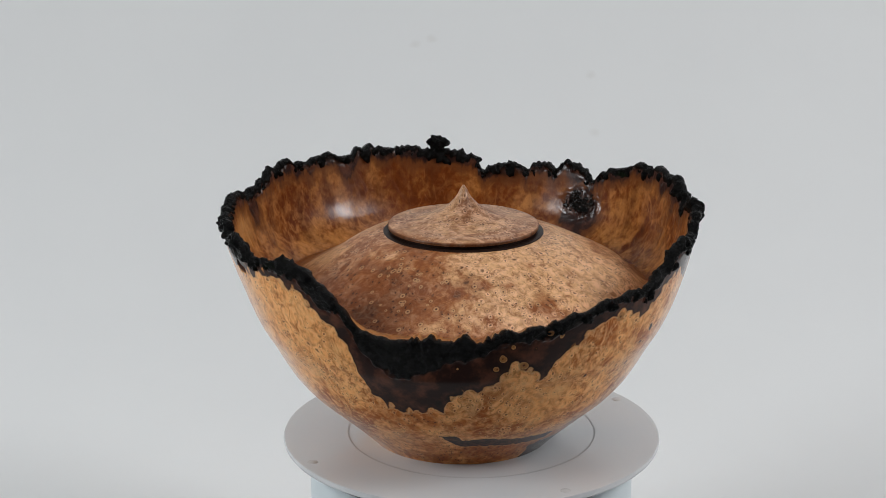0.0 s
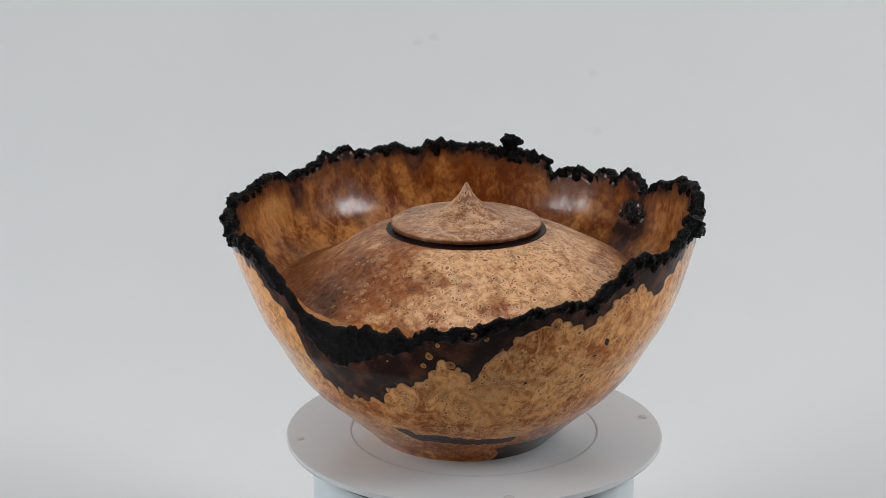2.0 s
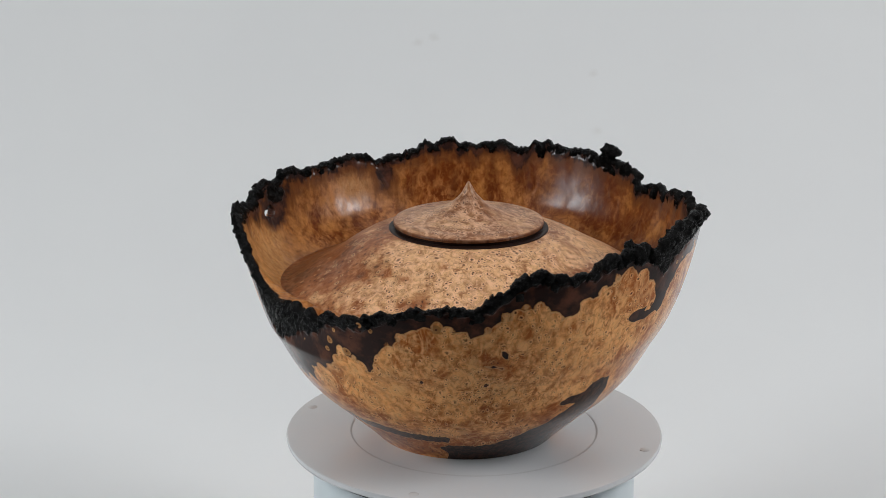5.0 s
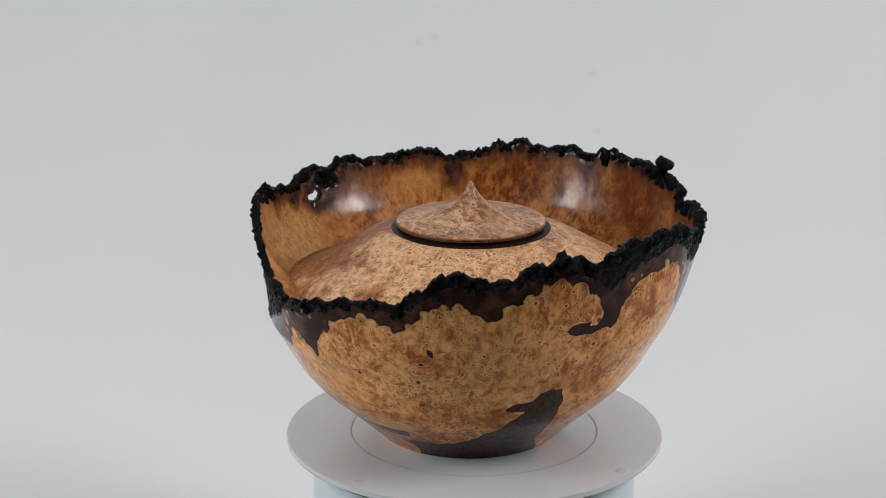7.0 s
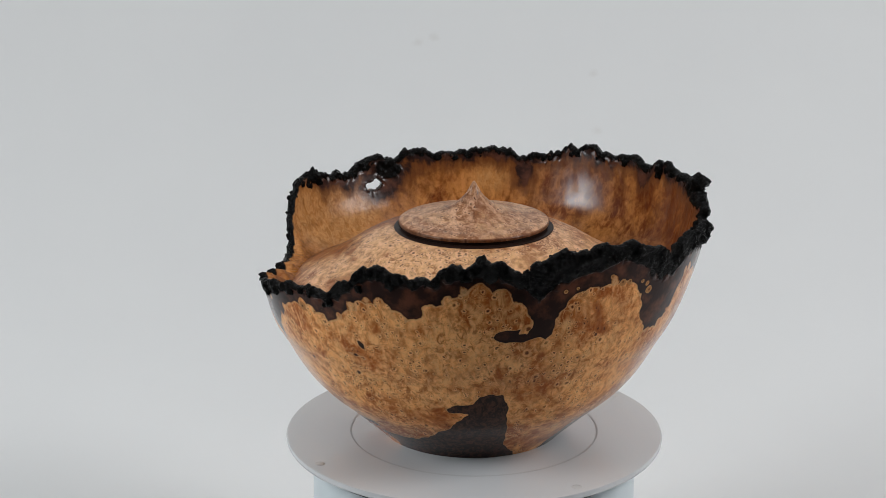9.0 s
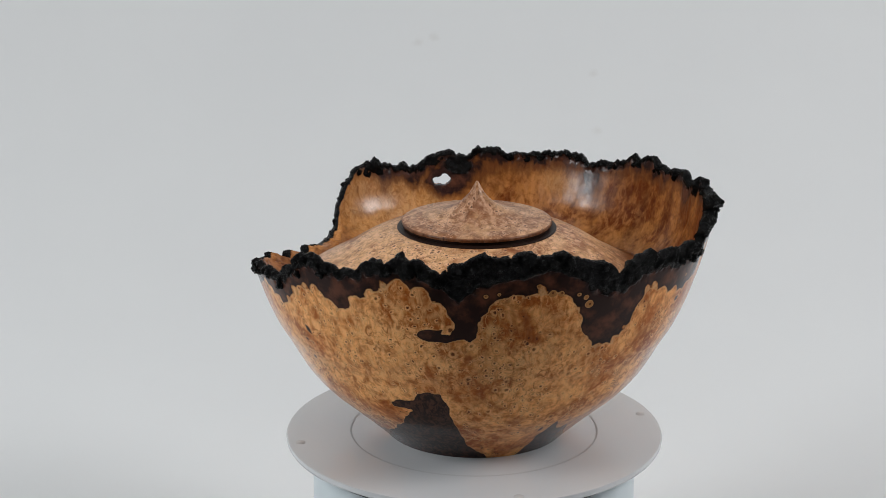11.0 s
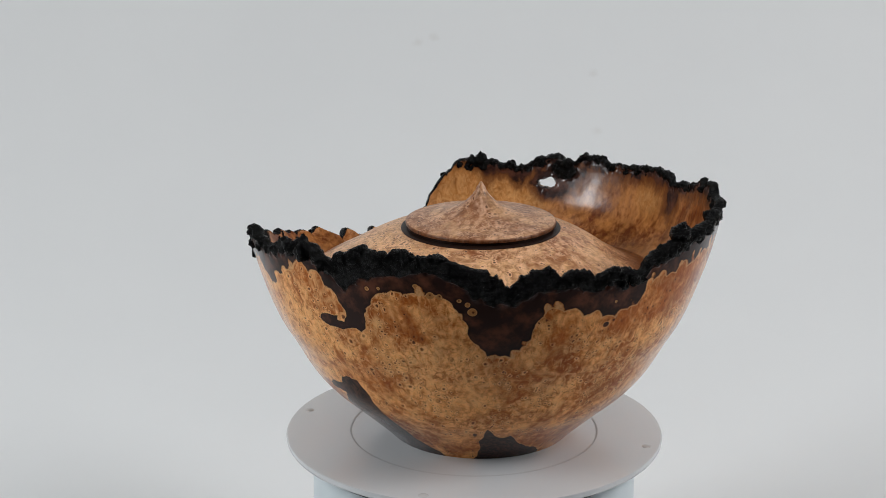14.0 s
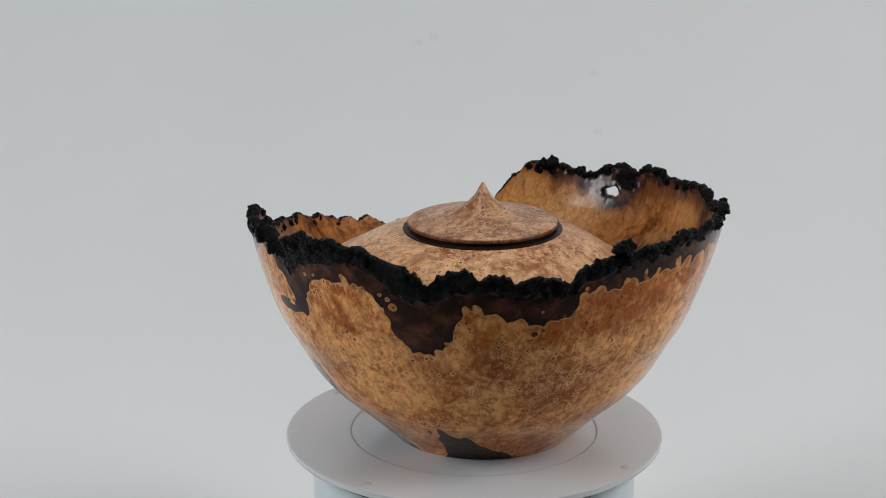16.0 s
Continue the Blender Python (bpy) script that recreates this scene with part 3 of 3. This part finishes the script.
def build_wall(bowl):
    """The bowl's wall, outside and inside, with its burnt live edge and the worm hole through it."""
    N, LOW, UP = 1440, 100, 84
    deg = -180 + 360 * np.arange(N) / N
    crest = np.maximum(crest_height(deg), VALLEY + 0.0016)
    rows = [np.full(N, VALLEY * (i / LOW) ** 1.0) for i in range(LOW)]
    rows += [VALLEY + (crest - VALLEY) * (i / UP) for i in range(UP + 1)]
    zo = np.array(rows)
    ro = outer_radius(zo) - warp(deg, zo)
    zi = zo[LOW:][::-1]
    ri = outer_radius(zi) - warp(deg, zi) - 0.0046 - 0.0095 * np.clip(1 - (zi - VALLEY) / 0.024, 0, 1) ** 3
    zc, rc = (zo[-1] + 0.0009)[None], (ro[-1] - 0.0023)[None]
    z, r = np.concatenate([zo, zc, zi]), np.concatenate([ro, rc, ri])
    inside = np.concatenate([np.zeros(len(zo)), [0.5], np.ones(len(zi))])[:, None] * np.ones(N)
    D = np.broadcast_to(deg, z.shape)
    mm = z * 1000
    # stain and charring, as distances in mm
    stain = mm - around(DARK, D)
    heart = np.full(mm.shape, -9.0)
    for poly in PATCHES:
        away = 4.6 * outline_distance(D * 1.6, mm, poly, 1.6) + 1.0
        stain = np.maximum(stain, away)
        if max(h for _, h in poly) < 60:
            heart = np.maximum(heart, away)
    for poly in CRACKS:
        stain = np.maximum(stain, 3.0 * outline_distance(D * 1.8, mm, poly, 1.8) - 0.5)
    char = mm - around(CHAR, D)
    eye = np.full(mm.shape, 2.0)
    for a, h, size in EYES:
        away = np.hypot((D - a) * 1.95, mm - h) * 1.15
        eye = np.minimum(eye, away / size)
        stain, char = np.minimum(stain, (away - size) * 4), np.minimum(char, (away - size) * 4)
    for a, h, size in PITS:
        stain = np.maximum(stain, (size - np.hypot((D - a) * 1.9, mm - h)) * 6)
    eye = np.where(inside > 0.3, 2.0, eye)
    fillet = 9.5 * np.clip(1 - (z - VALLEY) / 0.024, 0, 1) ** 3
    below = crest * 1000 - mm + np.where(inside > 0.7, fillet, 0.0)  # mm from the edge, down the wall or across the rim
    nick = np.array([abs(noise.noise(Vector((math.cos(math.radians(d)), math.sin(math.radians(d)), 4.0)) * 9)) for d in deg])
    wi = 6.5 + 15 * nick * nick
    ragged = np.array([[noise.noise(Vector((d * 0.35, h * 0.3, 2.0))) for d in deg[:200]] for h in (100, 103, 106, 109, 112)])
    ragged = np.array([np.interp(mm[:, j], (100, 103, 106, 109, 112), ragged[:, j]) if j < 200 else 0 * mm[:, j] for j in range(N)]).T
    hole = 1 + 0.85 * ragged - np.hypot((D - HOLE[0]) / HOLE[2], (mm - HOLE[1]) / HOLE[3])
    s_in = np.maximum(wi - below, (hole + 0.9) * 6)
    low = np.maximum(np.clip((110 - crest * 1000) / 14, 0, 1), bump_at(deg, -121, 9))  # the low stretch is hardly burnt inside
    s_in, c_in = s_in - (wi + 8.0) * low, np.maximum(3.6 - 8.0 * low - below, (hole + 0.10) * 6)
    for a, h, w, tall in ((53.5, 97, 6.6, 15.0), (-156, 106, 7, 9), (-159, 113.5, 7, 9), (162.5, 112, 3.2, 11.0), (-158, 115, 7, 10), (-150, 118, 5, 7)):
        e = (1 - np.hypot((D - a) / w, (mm - h) / tall)) * 15
        s_in = np.maximum(s_in, (1.1 if h < 107 else 0.55) * e)
        if h > 113:
            c_in = np.maximum(c_in, e - 6)
    stain, char = np.where(inside > 0.3, s_in, stain), np.where(inside > 0.3, c_in, char)
    char = np.maximum(char, 2.2 - below * (1 + 3 * low))
    # burnt bark is lumpy
    ang = np.radians(D)
    x, y = r * np.cos(ang), r * np.sin(ang)
    push = np.zeros(z.shape)
    char = np.where(inside > 0.3, np.maximum(char, (1 - np.hypot((D - KNOT[0]) / KNOT[2], (mm - KNOT[1]) / KNOT[3])) * 3.5), char)
    for i, j in zip(*np.where(char > -1.0)):
        p = Vector((x[i, j], y[i, j], z[i, j]))
        n = abs(noise.noise(p * 190)) * 1.9 + abs(noise.noise(p * 420)) * 1.0 + noise.noise(p * 900) * 0.35 - 0.75
        push[i, j] = n * min(1.0, (char[i, j] + 1.0) / 3.0)
    sign = np.where(inside > 0.7, -1.0, 1.0)
    r = r + sign * push * 0.001
    x, y = CX + r * np.cos(ang), CY + r * np.sin(ang)
    R = len(z)
    verts = np.stack([x, y, z], -1).reshape(-1, 3)
    cut = hole > 0
    cell = lambda i: cut[i] & np.roll(cut[i], -1) & cut[i + 1] & np.roll(cut[i + 1], -1)
    faces, us = [], []
    jj = np.arange(N)
    j2 = (jj + 1) % N
    gone = {}
    for i in range(R - 1):
        keep = ~cell(i)
        gone[i] = ~keep
        quad = np.stack([i * N + jj, i * N + j2, (i + 1) * N + j2, (i + 1) * N + jj], -1)
        faces.append(quad[keep])
    # the hole's own wall between outside and inside
    far = lambda i: R - 1 - (i - LOW)
    rim = []
    for i in range(LOW, LOW + UP):
        for j in np.where(gone[i])[0]:
            k = (j + 1) % N
            if not gone[i - 1][j]:
                rim.append((i * N + j, i * N + k, far(i) * N + k, far(i) * N + j))
            if not gone[i + 1][j]:
                rim.append(((i + 1) * N + k, (i + 1) * N + j, far(i + 1) * N + j, far(i + 1) * N + k))
            if not gone[i][j - 1]:
                rim.append(((i + 1) * N + j, i * N + j, far(i) * N + j, far(i + 1) * N + j))
            if not gone[i][k]:
                rim.append((i * N + k, (i + 1) * N + k, far(i + 1) * N + k, far(i) * N + k))
    faces = np.concatenate(faces + ([np.array(rim)] if rim else []))
    me = bpy.data.meshes.new("wall")
    me.vertices.add(len(verts))
    me.vertices.foreach_set("co", verts.ravel())
    me.loops.add(len(faces) * 4)
    me.loops.foreach_set("vertex_index", faces.ravel())
    me.polygons.add(len(faces))
    me.polygons.foreach_set("loop_start", np.arange(len(faces)) * 4)
    me.update(calc_edges=True)
    u = ang.ravel()[faces] * 0.11
    u = np.where(u.max(1, keepdims=True) - u > 0.3, u + 2 * math.pi * 0.11, u)
    v = z.ravel()[faces] + 0.4 * (inside.ravel()[faces] > 0.3)
    me.uv_layers.new(name="surf").data.foreach_set("uv", np.stack([u, v], -1).ravel())
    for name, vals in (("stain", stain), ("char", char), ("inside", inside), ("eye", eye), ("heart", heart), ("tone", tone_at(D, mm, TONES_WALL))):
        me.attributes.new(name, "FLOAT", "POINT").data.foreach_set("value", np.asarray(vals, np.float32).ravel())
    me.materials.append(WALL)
    me.shade_smooth()
    me.validate()
    ob = new("wall", me)
    ob.parent = bowl
    tagged(ob, "golden burl wall with a burnt black live edge")
    return deg, crest


def with_uv(bm):
    layer = bm.loops.layers.uv.new("surf")
    for f in bm.faces:
        for l in f.loops:
            l[layer].uv = (l.vert.co.x, l.vert.co.y)
    return bm


def build_bowl():
    bowl = tagged(new("lidded_bowl"), "turned burl wood bowl with charred live edge and lidded dome inside", "bowl")
    deg, crest = build_wall(bowl)
    part("foot", lathe([(0, 0.0005), (0.0455, 0.0005), (0.0460, 0.0015), (0.0460, 0.003), (0, 0.003)], 128, (CX, CY)), SEAT, bowl, "dark underside of the foot")
    shape = [(0.0985, 0.0819), (0.094, 0.0834), (0.088, 0.0872), (0.080, 0.0920), (0.070, 0.0973), (0.060, 0.1032), (0.050, 0.1078), (0.043, 0.1100), (0.0405, 0.1106)]
    prof = [(0.1000, 0.0818)] + [tuple(p) for p in smooth_profile(shape, 150)] + [(0.0400, 0.1104), (0.0398, 0.1085), (0, 0.1085)]
    dome = with_uv(lathe(prof, 720, (CX, CY)))
    for v in dome.verts:  # the dome has warped a little to one side
        dx, dy = v.co.x - CX, v.co.y - CY
        r = math.hypot(dx, dy)
        w = min(1, max(0, (r - 0.042) / 0.028)) * min(1, max(0, (0.0985 - r) / 0.0135))
        v.co.z += 0.036 * w * (dx * 0.985 + dy * 0.174)
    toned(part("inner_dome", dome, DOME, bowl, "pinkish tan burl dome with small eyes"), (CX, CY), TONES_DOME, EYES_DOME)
    lc = (-0.0046, -0.0003)
    part("lid_seat", lathe([(0.0, 0.1090), (0.0415, 0.1092), (0.0415, 0.1106), (0.0410, 0.1109), (0.0380, 0.1110), (0.0383, 0.1126), (0, 0.1126)], 180, lc), SEAT, bowl, "dark recessed ring under the lid")
    top = [(0.0392, 0.1139), (0.0390, 0.1143), (0.0380, 0.1148), (0.030, 0.1162), (0.022, 0.1180), (0.0150, 0.1203), (0.0100, 0.1228), (0.0065, 0.1258), (0.0036, 0.1292), (0.0018, 0.1326), (0.0006, 0.1347)]
    curve = [tuple(p) for p in smooth_profile(top, 90)]
    split = next(i for i, p in enumerate(curve) if p[0] < 0.0150)
    prof = [(0, 0.1124), (0.0380, 0.1125), (0.0389, 0.1127), (0.0391, 0.1132)] + curve[:split + 1] + [(0, curve[split][1])]
    lid = toned(part("lid", with_uv(lathe(prof, 240, lc)), LID, bowl, "pale tan burl lid drawn up to a finial"), lc, TONES_LID)
    prof = [(0, curve[split][1] - 0.0004), (curve[split][0] - 0.0004, curve[split][1] - 0.0004)] + curve[split:] + [(0, 0.1350)]
    toned(part("finial", with_uv(lathe(prof, 160, lc)), LID, lid, "slender pointed finial with dark eyes"), lc, TONES_LID)
    build_crust(bowl, deg, crest)
    return bowl


def build_crust(bowl, deg, crest):
    """The burnt bark: crumbly lumps sitting along the live edge."""
    rng = random.Random(7)
    ball = bmesh.new()
    bmesh.ops.create_icosphere(ball, subdivisions=3, radius=1.0)
    bv = np.array([v.co[:] for v in ball.verts])
    bf = np.array([[v.index for v in f.verts] for f in ball.faces])
    ball.free()
    shapes = []
    for _ in range(14):
        seed = Vector((rng.uniform(0, 50), rng.uniform(0, 50), rng.uniform(0, 50)))
        s = [1 + 0.6 * noise.noise(Vector(v) * 1.1 + seed) + 0.5 * abs(noise.noise(Vector(v) * 2.4 + seed)) + 0.22 * abs(noise.noise(Vector(v) * 6.0 + seed)) - 0.18 for v in bv]
        shapes.append(bv * np.array(s)[:, None])
    V, F, n = [], [], 0

    def lump(d, r, z, size):
        nonlocal n
        a = math.radians(d)
        turn = np.array(Euler([rng.uniform(0, 6.28) for _ in range(3)]).to_matrix())
        q = rng.choice(shapes) @ turn * size * np.array([rng.uniform(0.8, 1.15), rng.uniform(0.8, 1.15), rng.uniform(0.75, 1.2)])
        V.append(q + (CX + r * math.cos(a), CY + r * math.sin(a), z))
        F.append(bf + n)
        n += len(bv)

    def settle(name, label, material, kind=""):
        nonlocal V, F, n
        me = bpy.data.meshes.new(name)
        me.from_pydata(np.concatenate(V).tolist(), [], np.concatenate(F).tolist())
        me.materials.append(material)
        me.shade_smooth()
        ob = new(name, me)
        ob.parent = bowl
        tagged(ob, label, kind=kind)
        V, F, n = [], [], 0

    for _ in range(620):
        d = rng.uniform(-180, 180)
        h = float(np.interp(d, deg, crest))
        coarse = 1.0 if 55 < d < 118 or -5 < d < 40 else 0.35
        deep = max(2.0, h * 1000 - float(around(CHAR, d)))
        down = abs(rng.gauss(0, 0.30)) * min(deep, 8.0) / 1000
        size = rng.uniform(0.0009, 0.0017 + 0.0027 * coarse * rng.random())
        side = rng.choice((0, 0, 1, 1, 2))
        if h < 0.094:  # a thin crust on the low stretch
            size, side = 0.55 * size, min(side, 1)
        r = float(outer_radius(h - down) - warp(d, h - down)) - (0.0006, 0.0023, 0.0041)[side]
        lump(d, r, h - (down if side == 0 else min(down, 0.0025)) - 0.6 * size, size)
    settle("charred_bark", "crumbly black charred bark crust", SOOT, "stuff")
    for cluster in KNOBS:  # knobs that stand up from the edge
        for d, z, size in cluster:
            lump(d, float(outer_radius(z / 1000) - warp(d, z / 1000)) - 0.0023, z / 1000, size / 1000)
        settle("bark_knob", "black knob of bark standing up from the edge", SOOT, "stuff")
    # the bark that has grown into the wall
    for _ in range(70):
        a, q = rng.uniform(0, 6.28), math.sqrt(rng.random())
        out = 0.75 + 0.4 * noise.noise(Vector((math.cos(a) * 1.3, math.sin(a) * 1.3, 5.0)))
        d, z = KNOT[0] + out * KNOT[2] * q * math.cos(a), (KNOT[1] + 1.1 * out * KNOT[3] * q * math.sin(a)) / 1000
        size = rng.uniform(0.0008, 0.0020)
        lump(d, float(outer_radius(z) - warp(d, z)) - 0.0042 + 0.55 * size, z, size)
    settle("bark_knot", "knobbly glossy black bark grown into the wall", KNOTBARK, "stuff")


KNOBS = (((99.2, 121.5, 3.6), (96.6, 121.0, 3.4), (98.2, 124.2, 3.5), (94.6, 118.5, 3.0), (97.8, 127.2, 3.3), (98.8, 129.4, 2.0), (97.0, 129.4, 3.8), (95.4, 129.2, 3.4), (90.5, 120.5, 3.4)),
         ((-132.2, 116.2, 3.6), (-134.6, 117.0, 3.6), (-132.0, 114.0, 3.2), (-135.2, 114.2, 3.2)))


# ---------------------------------------------------------------- what turns
def motions():
    rows = [(0.5 * i, pose(0, 0, 0, 0, 0, SPIN * 0.5 * i)) for i in range(33)]
    walk(PLATTER, rows)
    walk(BOWL, rows)


build_setting()
PLATTER = build_turntable()
BOWL = build_bowl()
motions()
